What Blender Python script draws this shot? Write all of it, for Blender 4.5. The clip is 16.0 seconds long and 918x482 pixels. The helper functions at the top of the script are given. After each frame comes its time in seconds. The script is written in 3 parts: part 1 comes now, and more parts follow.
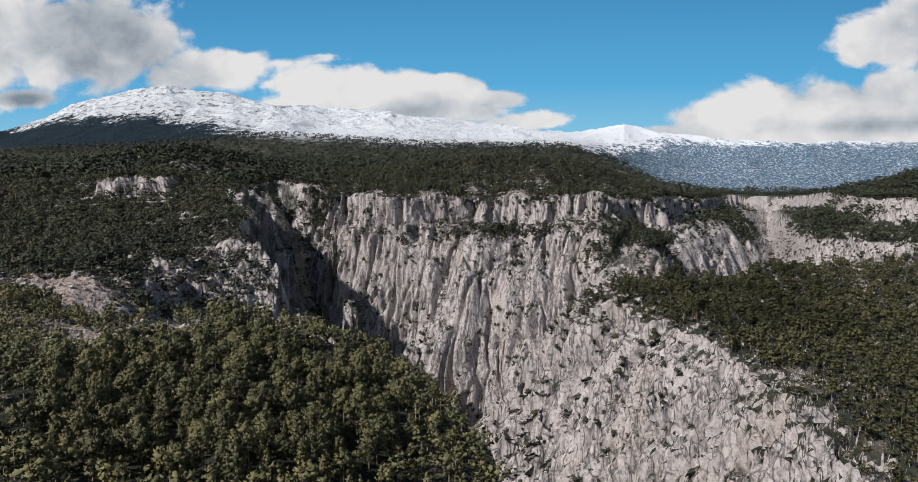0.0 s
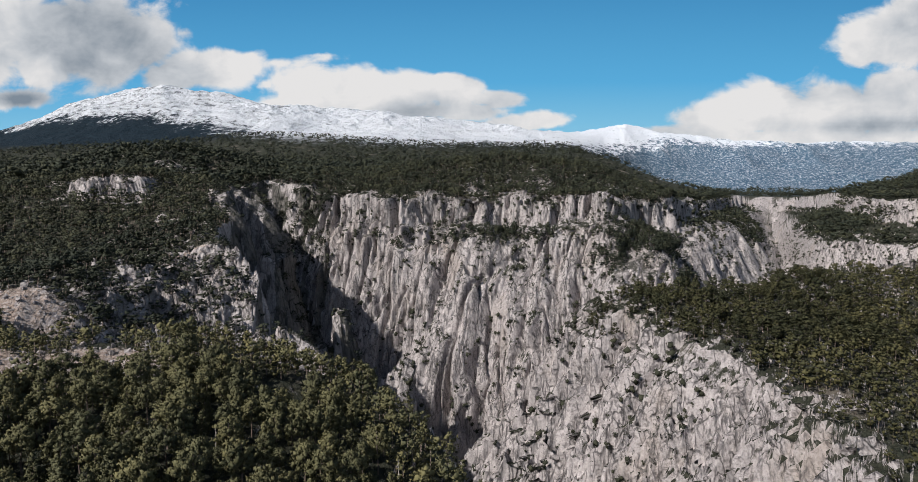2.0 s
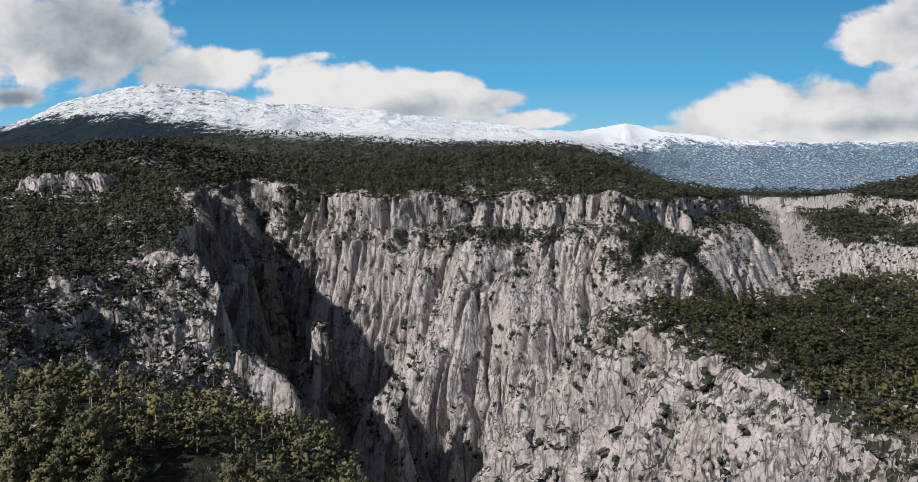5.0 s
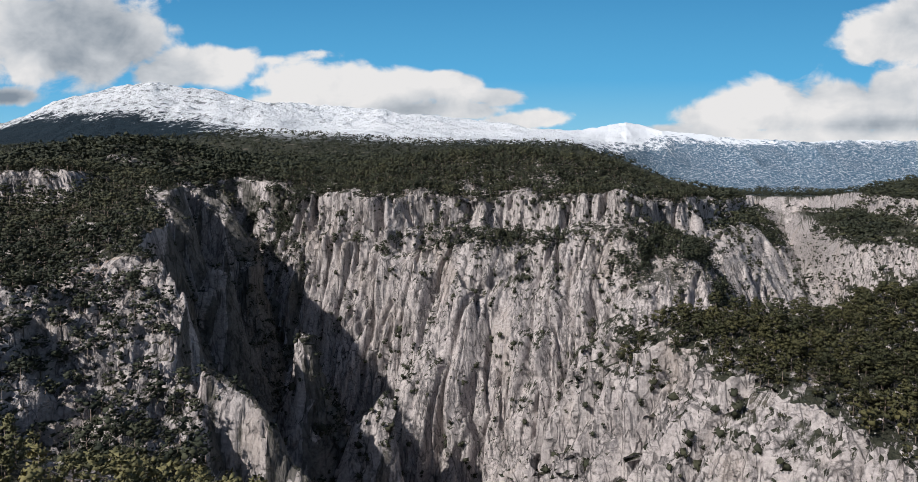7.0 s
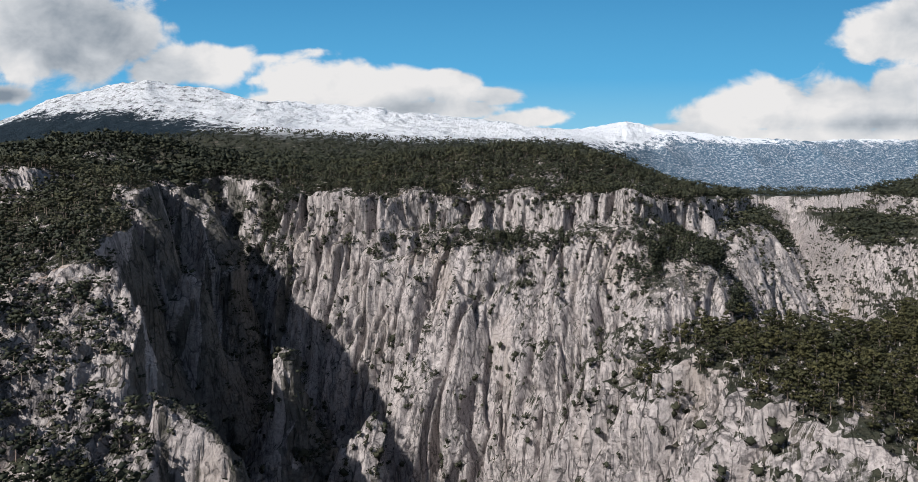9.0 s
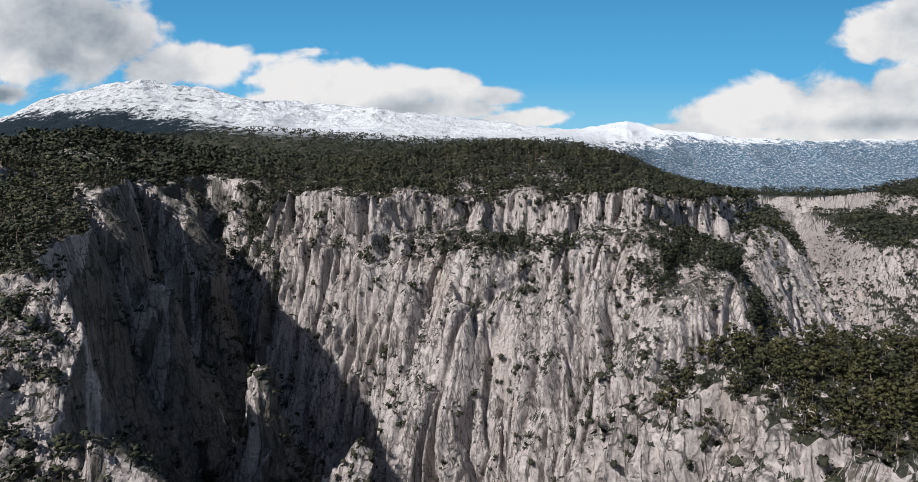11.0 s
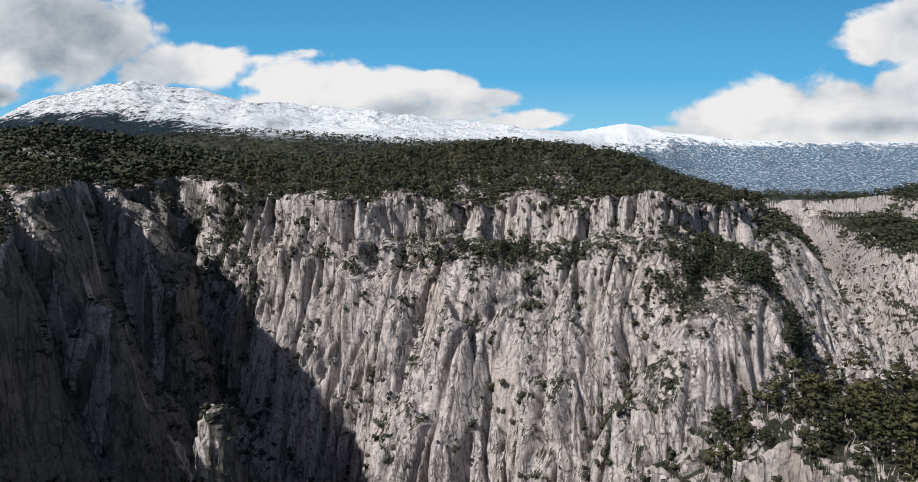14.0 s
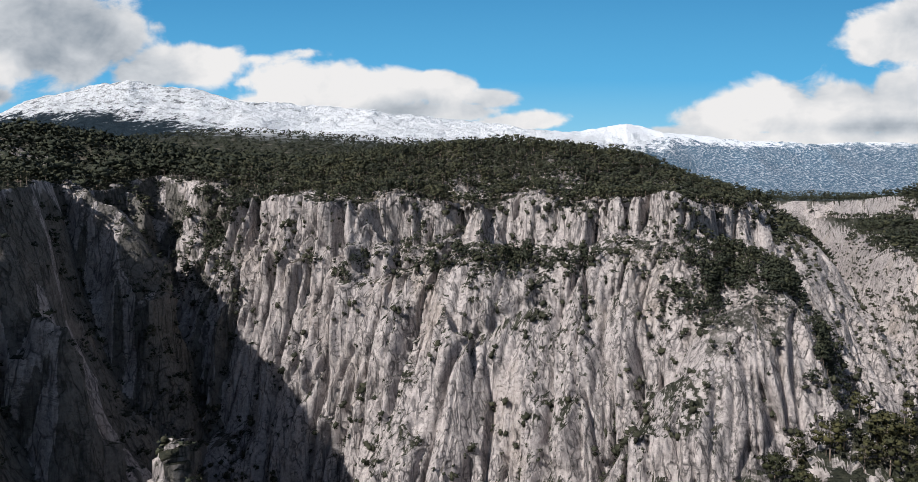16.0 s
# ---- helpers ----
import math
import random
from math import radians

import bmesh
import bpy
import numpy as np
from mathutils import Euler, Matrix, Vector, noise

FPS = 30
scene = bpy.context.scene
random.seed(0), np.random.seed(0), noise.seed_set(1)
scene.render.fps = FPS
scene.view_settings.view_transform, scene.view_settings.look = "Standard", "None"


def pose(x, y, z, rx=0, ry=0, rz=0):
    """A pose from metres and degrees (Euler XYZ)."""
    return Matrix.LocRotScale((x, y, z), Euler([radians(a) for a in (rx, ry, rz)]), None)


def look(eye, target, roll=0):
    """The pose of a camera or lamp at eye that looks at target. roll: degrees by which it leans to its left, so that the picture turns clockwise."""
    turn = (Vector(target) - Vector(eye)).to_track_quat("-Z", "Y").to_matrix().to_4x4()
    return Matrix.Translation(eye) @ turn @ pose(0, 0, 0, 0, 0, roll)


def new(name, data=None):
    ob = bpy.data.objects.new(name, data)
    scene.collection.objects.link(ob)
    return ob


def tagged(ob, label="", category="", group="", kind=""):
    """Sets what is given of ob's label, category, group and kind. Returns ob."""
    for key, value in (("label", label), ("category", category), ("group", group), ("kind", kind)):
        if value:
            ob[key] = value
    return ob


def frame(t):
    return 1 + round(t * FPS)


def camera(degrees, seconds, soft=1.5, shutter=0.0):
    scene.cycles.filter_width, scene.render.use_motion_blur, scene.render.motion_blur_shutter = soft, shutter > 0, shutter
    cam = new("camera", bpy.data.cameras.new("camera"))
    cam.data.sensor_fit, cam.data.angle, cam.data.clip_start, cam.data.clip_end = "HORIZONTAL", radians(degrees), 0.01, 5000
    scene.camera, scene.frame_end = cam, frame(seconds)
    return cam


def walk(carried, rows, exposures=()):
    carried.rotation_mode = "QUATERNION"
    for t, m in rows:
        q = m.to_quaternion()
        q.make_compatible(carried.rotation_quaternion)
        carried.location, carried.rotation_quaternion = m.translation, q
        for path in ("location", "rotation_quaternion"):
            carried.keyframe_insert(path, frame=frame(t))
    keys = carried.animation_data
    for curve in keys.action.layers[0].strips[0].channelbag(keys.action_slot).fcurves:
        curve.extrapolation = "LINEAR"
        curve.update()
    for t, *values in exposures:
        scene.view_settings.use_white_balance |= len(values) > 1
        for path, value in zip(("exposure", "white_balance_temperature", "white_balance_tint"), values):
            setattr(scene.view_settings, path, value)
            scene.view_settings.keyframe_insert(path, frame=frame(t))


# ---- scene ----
cam = camera(75.0, 16.0, soft=0.7)
# seconds, x, y, z, pitch, yaw: a steady level flight towards the gorge
FLIGHT = [
    (0.0, 0.0, 0.0, 0.0, -4.32, 1.76), (2.0, 0.3, 38.8, 0.2, -4.26, 1.71), (4.0, 0.1, 79.2, -0.4, -4.21, 1.63),
    (6.5, 0.1, 128.7, -1.4, -4.22, 1.51), (9.0, 0.2, 177.6, -1.4, -4.27, 1.35), (11.5, 0.6, 225.7, -2.2, -4.17, 1.2),
    (14.0, 0.4, 272.5, -1.4, -3.92, 1.01), (16.0, 0.0, 310.0, -1.2, -3.82, 0.88)]
walk(cam, [(t, pose(x, y, z, 90 + p, 0, w)) for t, x, y, z, p, w in FLIGHT], [(0.0, 0.03), (8.0, 0.11), (16.0, 0.18)])

# ---- light ----
SUN_ELEVATION, SUN_FROM = 43.0, 230.0   # degrees; the sun stands behind the camera, to its left
world = bpy.data.worlds.new("sky")
scene.world = world
world.use_nodes = True
wn = world.node_tree.nodes
sky = wn.new("ShaderNodeTexSky")
sky.sky_type, sky.sun_disc = "NISHITA", False
sky.sun_elevation, sky.sun_rotation = radians(SUN_ELEVATION), radians(SUN_FROM)
wn["Background"].inputs["Strength"].default_value = 0.068
world.node_tree.links.new(sky.outputs["Color"], wn["Background"].inputs["Color"])
sun = new("sun", bpy.data.lights.new("sun", "SUN"))
sun.data.energy, sun.data.angle, sun.data.color = 5.0, radians(0.6), (1.0, 0.955, 0.92)
se, sa = radians(SUN_ELEVATION), radians(SUN_FROM)
sun_dir = Vector((math.sin(sa) * math.cos(se), math.cos(sa) * math.cos(se), math.sin(se)))
sun.matrix_world = look(sun_dir * 500, (0, 0, 0))


# ---- materials ----
class Mat:
    """A node material with short hands for the nodes used here."""

    def __init__(self, name):
        self.mat = bpy.data.materials.new(name)
        self.mat.use_nodes = True
        self.t = self.mat.node_tree
        self.bsdf = self.t.nodes["Principled BSDF"]

    def add(self, kind, **values):
        n = self.t.nodes.new(kind)
        for k, v in values.items():
            n.inputs[k].default_value = v
        return n

    def link(self, a, b):
        self.t.links.new(a, b)

    def coords(self, scale=(1, 1, 1)):
        c, m = self.add("ShaderNodeTexCoord"), self.add("ShaderNodeMapping", Scale=scale)
        self.link(c.outputs["Object"], m.inputs["Vector"])
        return m.outputs["Vector"]

    def noise(self, scale, detail=4.0, rough=0.55, stretch=(1, 1, 1), warp=0.0):
        n = self.add("ShaderNodeTexNoise", Scale=scale, Detail=detail, Roughness=rough, Distortion=warp)
        self.link(self.coords(stretch), n.inputs["Vector"])
        return n.outputs["Fac"]

    def ramp(self, fac, *stops):
        r = self.add("ShaderNodeValToRGB")
        e = r.color_ramp.elements
        while len(e) < len(stops):
            e.new(0.5)
        for el, (p, c) in zip(e, stops):
            el.position = p
            el.color = (*c, 1) if isinstance(c, tuple) else (c, c, c, 1)
        self.link(fac, r.inputs["Fac"])
        return r.outputs["Color"]

    def mix(self, fac, a, b, kind="MIX"):
        m = self.t.nodes.new("ShaderNodeMix")
        m.data_type, m.blend_type = "RGBA", kind
        for s, v in ((m.inputs["Factor"], fac), (m.inputs["A"], a), (m.inputs["B"], b)):
            if isinstance(v, tuple):
                s.default_value = (*v, 1)
            elif isinstance(v, float):
                s.default_value = v
            else:
                self.link(v, s)
        return m.outputs["Result"]

    def math(self, op, a, b=0.0, c=0.0):
        m = self.t.nodes.new("ShaderNodeMath")
        m.operation = op
        for s, v in zip(m.inputs, (a, b, c)):
            if isinstance(v, (int, float)):
                s.default_value = v
            else:
                self.link(v, s)
        return m.outputs["Value"]

    def span(self, v, lo, hi):
        m = self.add("ShaderNodeMapRange")
        m.interpolation_type = "SMOOTHSTEP"
        m.inputs["From Min"].default_value, m.inputs["From Max"].default_value = lo, hi
        self.link(v, m.inputs["Value"])
        return m.outputs["Result"]

    def bump(self, height, strength, distance, under=None):
        b = self.add("ShaderNodeBump", Strength=strength, Distance=distance)
        self.link(height, b.inputs["Height"])
        if under:
            self.link(under, b.inputs["Normal"])
        return b.outputs["Normal"]

    def done(self, color, rough=0.9, normal=None, spec=0.15):
        if isinstance(color, tuple):
            self.bsdf.inputs["Base Color"].default_value = (*color, 1)
        else:
            self.link(color, self.bsdf.inputs["Base Color"])
        self.bsdf.inputs["Roughness"].default_value = rough
        self.bsdf.inputs["Specular IOR Level"].default_value = spec
        if normal:
            self.link(normal, self.bsdf.inputs["Normal"])
        return self.mat


def limestone(m):
    """Pale grey fluted limestone with crevice shade painted in its flutes, cracks and warm stains: its colour and
    normal.
    """
    grain = m.noise(0.45, 7.0, 0.68)
    flutes = m.noise(0.24, 6.0, 0.62, (1, 1, 0.13), 0.5)
    col = m.ramp(grain, (0.3, (0.27, 0.245, 0.239)), (0.45, (0.415, 0.378, 0.368)), (0.62, (0.54, 0.494, 0.481)))
    # hollows of the flutes are darkened, a painted crevice shade
    crevice_shade = m.ramp(flutes, (0.34, 0.0), (0.44, 1.0))
    col = m.mix(m.math("MULTIPLY", m.math("SUBTRACT", 1.0, crevice_shade), 0.75), col, (0.12, 0.115, 0.12))
    seams = None
    for size, tall, thin in ((0.035, 0.10, 0.010), (0.08, 0.09, 0.014)):
        seam = m.math("ABSOLUTE", m.math("SUBTRACT", m.noise(size, 3.0, 0.5, (1, 1, tall), 0.3), 0.5))
        seam = m.ramp(seam, (0.0, 0.0), (thin, 1.0))
        seams = seam if seams is None else m.math("MULTIPLY", seams, seam)
    joints = m.math("ABSOLUTE", m.math("SUBTRACT", m.noise(0.16, 3.0, 0.55, (0.5, 0.5, 1.6), 0.5), 0.5))
    joints = m.math("MAXIMUM", m.ramp(joints, (0.0, 0.2), (0.016, 1.0)), m.ramp(m.noise(0.05, 3.0), (0.46, 0.0), (0.54, 1.0)))
    seams = m.math("MULTIPLY", seams, joints)
    col = m.mix(m.math("MULTIPLY", m.math("SUBTRACT", 1.0, seams), 0.7), col, (0.085, 0.082, 0.085))
    warm = m.ramp(m.noise(0.022, 4.0, 0.6, (1, 1, 0.45)), (0.55, 0.0), (0.7, 0.45))
    col = m.mix(warm, col, (0.37, 0.31, 0.26))
    cell = m.add("ShaderNodeTexVoronoi", Scale=0.13, Randomness=1.0)
    cell.feature = "DISTANCE_TO_EDGE"
    bent = m.add("ShaderNodeTexNoise", Scale=0.12, Detail=4.0)
    m.link(m.coords(), bent.inputs["Vector"])
    wob = m.add("ShaderNodeVectorMath")
    wob.operation = "MULTIPLY_ADD"
    m.link(bent.outputs["Color"], wob.inputs[0])
    wob.inputs[1].default_value = (7, 7, 7)
    m.link(m.coords((1, 1, 0.3)), wob.inputs[2])
    m.link(wob.outputs["Vector"], cell.inputs["Vector"])
    crack = m.ramp(cell.outputs["Distance"], (0.0, 0.0), (0.07, 1.0))
    crack = m.math("MAXIMUM", crack, m.ramp(m.noise(0.06, 4.0, 0.6), (0.42, 0.0), (0.56, 1.0)))
    col = m.mix(m.math("MULTIPLY", m.math("SUBTRACT", 1.0, crack), 0.85), col, (0.10, 0.095, 0.095))
    n = m.bump(flutes, 0.9, 3.0)
    n = m.bump(seams, 0.8, 1.2, n)
    n = m.bump(crack, 0.8, 1.5, n)
    n = m.bump(grain, 1.0, 1.3, n)
    return col, n


def ground_material():
    m = Mat("hillside")
    rock, rock_n = limestone(m)
    geo = m.add("ShaderNodeNewGeometry")
    sep = m.add("ShaderNodeSeparateXYZ")
    m.link(geo.outputs["True Normal"], sep.inputs["Vector"])
    pos = m.add("ShaderNodeSeparateXYZ")
    m.link(geo.outputs["Position"], pos.inputs["Vector"])
    big, fine = m.noise(0.03, 5.0, 0.6), m.noise(0.4, 5.0, 0.65)
    scrub = m.ramp(fine, (0.35, (0.028, 0.034, 0.025)), (0.6, (0.052, 0.053, 0.038)), (0.78, (0.11, 0.097, 0.075)))
    soil = m.ramp(fine, (0.3, (0.22, 0.165, 0.13)), (0.5, (0.36, 0.29, 0.245)), (0.68, (0.50, 0.45, 0.42)))
    open_soil = m.add("ShaderNodeAttribute")
    open_soil.attribute_name = "soil"
    low = m.mix(m.span(m.math("ADD", open_soil.outputs["Fac"], m.math("MULTIPLY", m.math("SUBTRACT", fine, 0.5), 0.9)), 0.35, 0.6), scrub, soil)
    low = m.mix(m.math("MULTIPLY", m.ramp(big, (0.58, 0.0), (0.66, 1.0)), 0.3), low, soil)
    steep = m.math("ADD", sep.outputs["Z"], m.math("MULTIPLY", m.math("SUBTRACT", fine, 0.5), 0.5))
    bare = m.add("ShaderNodeAttribute")
    bare.attribute_name = "bare"
    cover = m.math("MULTIPLY", m.span(steep, 0.65, 0.82), m.math("SUBTRACT", 1.0, m.math("MULTIPLY", bare.outputs["Fac"], 0.9)))
    # shade of the left wall put in as scrub colour; hollow wood too
    wood_and_shade = m.add("ShaderNodeAttribute")
    wood_and_shade.attribute_name = "wood_and_shade"
    shade_cover = m.span(m.math("ADD", wood_and_shade.outputs["Fac"], m.math("MULTIPLY", m.math("SUBTRACT", fine, 0.5), 0.8)), 0.3, 0.5)
    col = m.mix(m.math("MAXIMUM", cover, m.math("MULTIPLY", shade_cover, 0.7)), rock, low)
    # snow on the far range, ragged at its lower edge
    drift = m.noise(0.006, 7.0, 0.62)
    patch = m.noise(0.05, 9.0, 0.75, (0.7, 0.42, 1.0))
    line = m.math("ADD", pos.outputs["Z"], m.math("MULTIPLY", m.math("SUBTRACT", drift, 0.5), 260.0))
    line = m.math("ADD", line, m.math("MULTIPLY", m.math("SUBTRACT", patch, 0.5), 420.0))
    slopes = m.math("MULTIPLY", m.math("SUBTRACT", m.span(pos.outputs["X"], -2000.0, -600.0), 0.5), -230.0)
    slopes = m.math("ADD", slopes, m.math("MULTIPLY", m.span(pos.outputs["X"], 500.0, 1300.0), 90.0))
    snow = m.span(m.math("SUBTRACT", line, slopes), 325.0, 385.0)
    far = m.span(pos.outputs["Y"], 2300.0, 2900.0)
    # far woods and rocks: blue haze and cloud shade are painted into these colours
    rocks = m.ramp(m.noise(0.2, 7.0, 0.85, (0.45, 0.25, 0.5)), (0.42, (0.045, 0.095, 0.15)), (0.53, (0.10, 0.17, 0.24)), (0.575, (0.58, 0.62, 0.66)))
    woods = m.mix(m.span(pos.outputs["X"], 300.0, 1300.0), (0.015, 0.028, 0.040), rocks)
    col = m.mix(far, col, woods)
    strata = m.noise(0.016, 10.0, 0.76, (1, 0.4, 2.0), 0.6)
    strata = m.math("SUBTRACT", strata, m.math("MULTIPLY", m.span(pos.outputs["X"], -1900.0, 0.0), 0.10))
    snow = m.math("MULTIPLY", snow, m.math("SUBTRACT", 1.0, m.math("MULTIPLY", m.span(strata, 0.51, 0.61), 0.75)))
    col = m.mix(m.math("MULTIPLY", snow, far), col, (0.75, 0.78, 0.82))
    relief = m.math("MULTIPLY", m.noise(0.009, 9.0, 0.62, (1, 1, 1.6)), far)
    relief = m.math("MULTIPLY", relief, m.math("SUBTRACT", 1.0, m.math("MULTIPLY", m.span(pos.outputs["X"], 200.0, 1000.0), 0.9)))
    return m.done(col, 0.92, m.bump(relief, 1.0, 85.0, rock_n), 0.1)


def foliage_material(name, dark, mid, light):
    m = Mat(name)
    geo, obj = m.add("ShaderNodeNewGeometry"), m.add("ShaderNodeObjectInfo")
    stand = m.noise(0.02, 3.0, 0.5)
    tint = m.add("ShaderNodeAttribute")
    tint.attribute_name = "tint"
    mixed = m.math("ADD", m.math("MULTIPLY", geo.outputs["Random Per Island"], 0.2), m.math("MULTIPLY", stand, 0.5))
    mixed = m.math("ADD", mixed, m.math("MULTIPLY", tint.outputs["Fac"], 0.35))
    mixed = m.math("ADD", mixed, m.math("MULTIPLY", m.math("SUBTRACT", obj.outputs["Random"], 0.5), 0.3))
    col = m.ramp(mixed, (0.2, dark), (0.55, mid), (0.9, light))
    return m.done(col, 0.75, None, 0.2)


def bark_material():
    m = Mat("pine_bark")
    g = m.noise(2.0, 5.0, 0.6, (1, 1, 0.3))
    return m.done(m.ramp(g, (0.3, (0.10, 0.075, 0.06)), (0.7, (0.27, 0.22, 0.19))), 0.9, m.bump(g, 0.6, 0.05))


GROUND = ground_material()
# pine tones differ by stand; sun and canopy shade are partly put into them
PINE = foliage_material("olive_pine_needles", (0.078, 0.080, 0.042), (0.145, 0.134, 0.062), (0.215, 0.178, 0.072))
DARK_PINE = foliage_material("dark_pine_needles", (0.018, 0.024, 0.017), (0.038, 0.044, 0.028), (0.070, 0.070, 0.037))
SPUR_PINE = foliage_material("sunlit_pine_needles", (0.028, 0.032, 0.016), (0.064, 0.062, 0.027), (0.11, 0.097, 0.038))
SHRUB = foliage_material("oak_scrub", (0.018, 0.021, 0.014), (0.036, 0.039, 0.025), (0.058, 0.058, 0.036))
BARK = bark_material()


def stone_material():
    m = Mat("pale_limestone")
    col, n = limestone(m)
    return m.done(col, 0.92, n, 0.1)


STONE = stone_material()


def deadwood_material():
    m = Mat("bleached_wood")
    g = m.noise(3.0, 5.0, 0.6, (1, 1, 0.2))
    return m.done(m.ramp(g, (0.3, (0.20, 0.18, 0.165)), (0.7, (0.42, 0.40, 0.375))), 0.9, m.bump(g, 0.5, 0.04))


DEADWOOD = deadwood_material()


# ---- terrain ----
def lattice(ix, iy, iz, seed):
    """Repeatable values from 0 to 1 on whole-number places."""
    h = (ix.astype(np.int64) * 374761393 + iy.astype(np.int64) * 668265263 + iz.astype(np.int64) * 2147483647 + seed * 974634777) & 0xFFFFFFFF
    h = ((h ^ (h >> 13)) * 1274126177) & 0xFFFFFFFF
    return ((h ^ (h >> 16)) & 0xFFFFFF) / float(0xFFFFFF)


def value_noise(x, y, seed=0):
    """Smooth noise from -1 to 1 over the plan."""
    x0, y0 = np.floor(x), np.floor(y)
    fx, fy = x - x0, y - y0
    fx, fy = fx * fx * fx * (fx * (fx * 6 - 15) + 10), fy * fy * fy * (fy * (fy * 6 - 15) + 10)
    z = np.zeros_like(x0)
    a, b = lattice(x0, y0, z, seed), lattice(x0 + 1, y0, z, seed)
    c, d = lattice(x0, y0 + 1, z, seed), lattice(x0 + 1, y0 + 1, z, seed)
    return 2 * ((a * (1 - fx) + b * fx) * (1 - fy) + (c * (1 - fx) + d * fx) * fy) - 1


def fbm(x, y, size, octaves=4, seed=0, gain=0.5):
    s, amp = 0.0, 1.0
    for k in range(octaves):
        s = s + amp * value_noise(x / size + 17.3 * k, y / size - 9.1 * k, seed + k)
        size, amp = size / 2.03, amp * gain
    return s


def smooth(v, lo, hi):
    t = np.clip((v - lo) / (hi - lo), 0, 1)
    return t * t * (3 - 2 * t)


def hill(x, y, cx, cy, rx, ry, height):
    return height * np.exp(-((x - cx) / rx) ** 2 - ((y - cy) / ry) ** 2)


# the rims of the gorge in plan, with buttresses standing out of the left wall
LEFT_RIM = [(60, -250), (35, 60), (2, 200), (-45, 285), (-94, 345), (-124, 400), (-144, 438), (-192, 468), (-206, 530), (-226, 562), (-250, 597),
            (-246, 622), (-260, 656), (-287, 705), (-294, 748), (-318, 782), (-322, 826), (-314, 862), (-306, 888)]
MAIN_RIM = [(-306, 888), (-272, 880), (-246, 858), (-214, 846), (-176, 830), (-140, 810), (-108, 818), (-70, 800), (-36, 812), (0, 798), (40, 806), (80, 784), (118, 780),
            (160, 764), (200, 800), (275, 900), (360, 1060), (470, 1260), (660, 1650), (880, 2080), (1040, 2040), (960, 1700), (870, 1330), (960, 1170), (1400, 1020), (2200, 950)]
# the wooded spur in front: its edge over the gorge, then its back edge
SPUR_RIM = [(190, -250), (190, 100), (182, 240), (176, 300), (164, 370), (144, 408), (112, 440), (78, 486), (118, 498), (210, 488), (420, 580), (900, 650), (2200, 720)]
SPUR_TOP = [-190, -160, -130, -116, -104, -98, -98, -92, -80, -64, -54, -40, -10]
# ribs that stand out of the walls: line in plan, heights on it, how it falls away to the sides
RIBS = [([(-10, 770), (-16, 716), (-12, 696), (-8, 640)], [-52, -78, -90, -190], ([0, 8, 20, 50, 300], [0, -10, -36, -120, -700])),
        ([(165, 775), (196, 732), (182, 690), (140, 650), (104, 618), (80, 570)], [-14, -42, -60, -86, -118, -210], ([0, 16, 50, 300], [0, -10, -70, -560])),
        ([(230, 830), (258, 780), (282, 730)], [-30, -78, -150], ([0, 20, 60, 300], [0, -12, -80, -520])),
        ([(-200, 838), (-196, 812), (-178, 786), (-150, 752)], [-22, -56, -84, -140], ([0, 6, 20, 60, 300], [0, -10, -50, -170, -800])),
        ([(-120, 815), (-112, 770), (-102, 730)], [-26, -70, -146], ([0, 8, 30, 300], [0, -12, -70, -700])),
        ([(70, 790), (60, 730), (64, 670)], [-32, -66, -120], ([0, 12, 40, 300], [0, -14, -70, -600])),
        ([(-122, 402), (-100, 397), (-78, 392)], [-80, -94, -120], ([0, 6, 14, 40, 300], [0, -8, -60, -150, -700])),
        ([(-114, 540), (-106, 528)], [-94, -99], ([0, 6, 11, 24, 60, 300], [0, -6, -34, -66, -190, -600])),
        ([(-68, 520), (-64, 516)], [-132, -136], ([0, 3, 7, 16, 60, 300], [0, -4, -24, -60, -190, -600])),
        ([(-192, 578), (-184, 574)], [-52, -58], ([0, 3, 6, 14, 60, 300], [0, -3, -20, -50, -190, -600])),
        ([(-304, 768), (-276, 754), (-252, 742), (-232, 732)], [16, 8, -24, -66], ([0, 7, 13, 40, 300], [0, -6, -44, -130, -700])),
        ([(-292, 884), (-262, 862), (-244, 838), (-226, 812)], [6, -10, -44, -100], ([0, 4, 12, 40, 300], [0, -8, -44, -120, -700])),
        ([(-250, 866), (-226, 846), (-206, 826)], [4, -18, -66], ([0, 4, 12, 40, 300], [0, -8, -44, -120, -700])),
        ([(-312, 856), (-290, 836), (-272, 812)], [8, -12, -64], ([0, 4, 12, 40, 300], [0, -8, -44, -120, -700])),
        ([(-256, 606), (-226, 592), (-208, 585), (-196, 580)], [8, 3, -28, -66], ([0, 9, 15, 42, 300], [0, -6, -44, -130, -700]))]


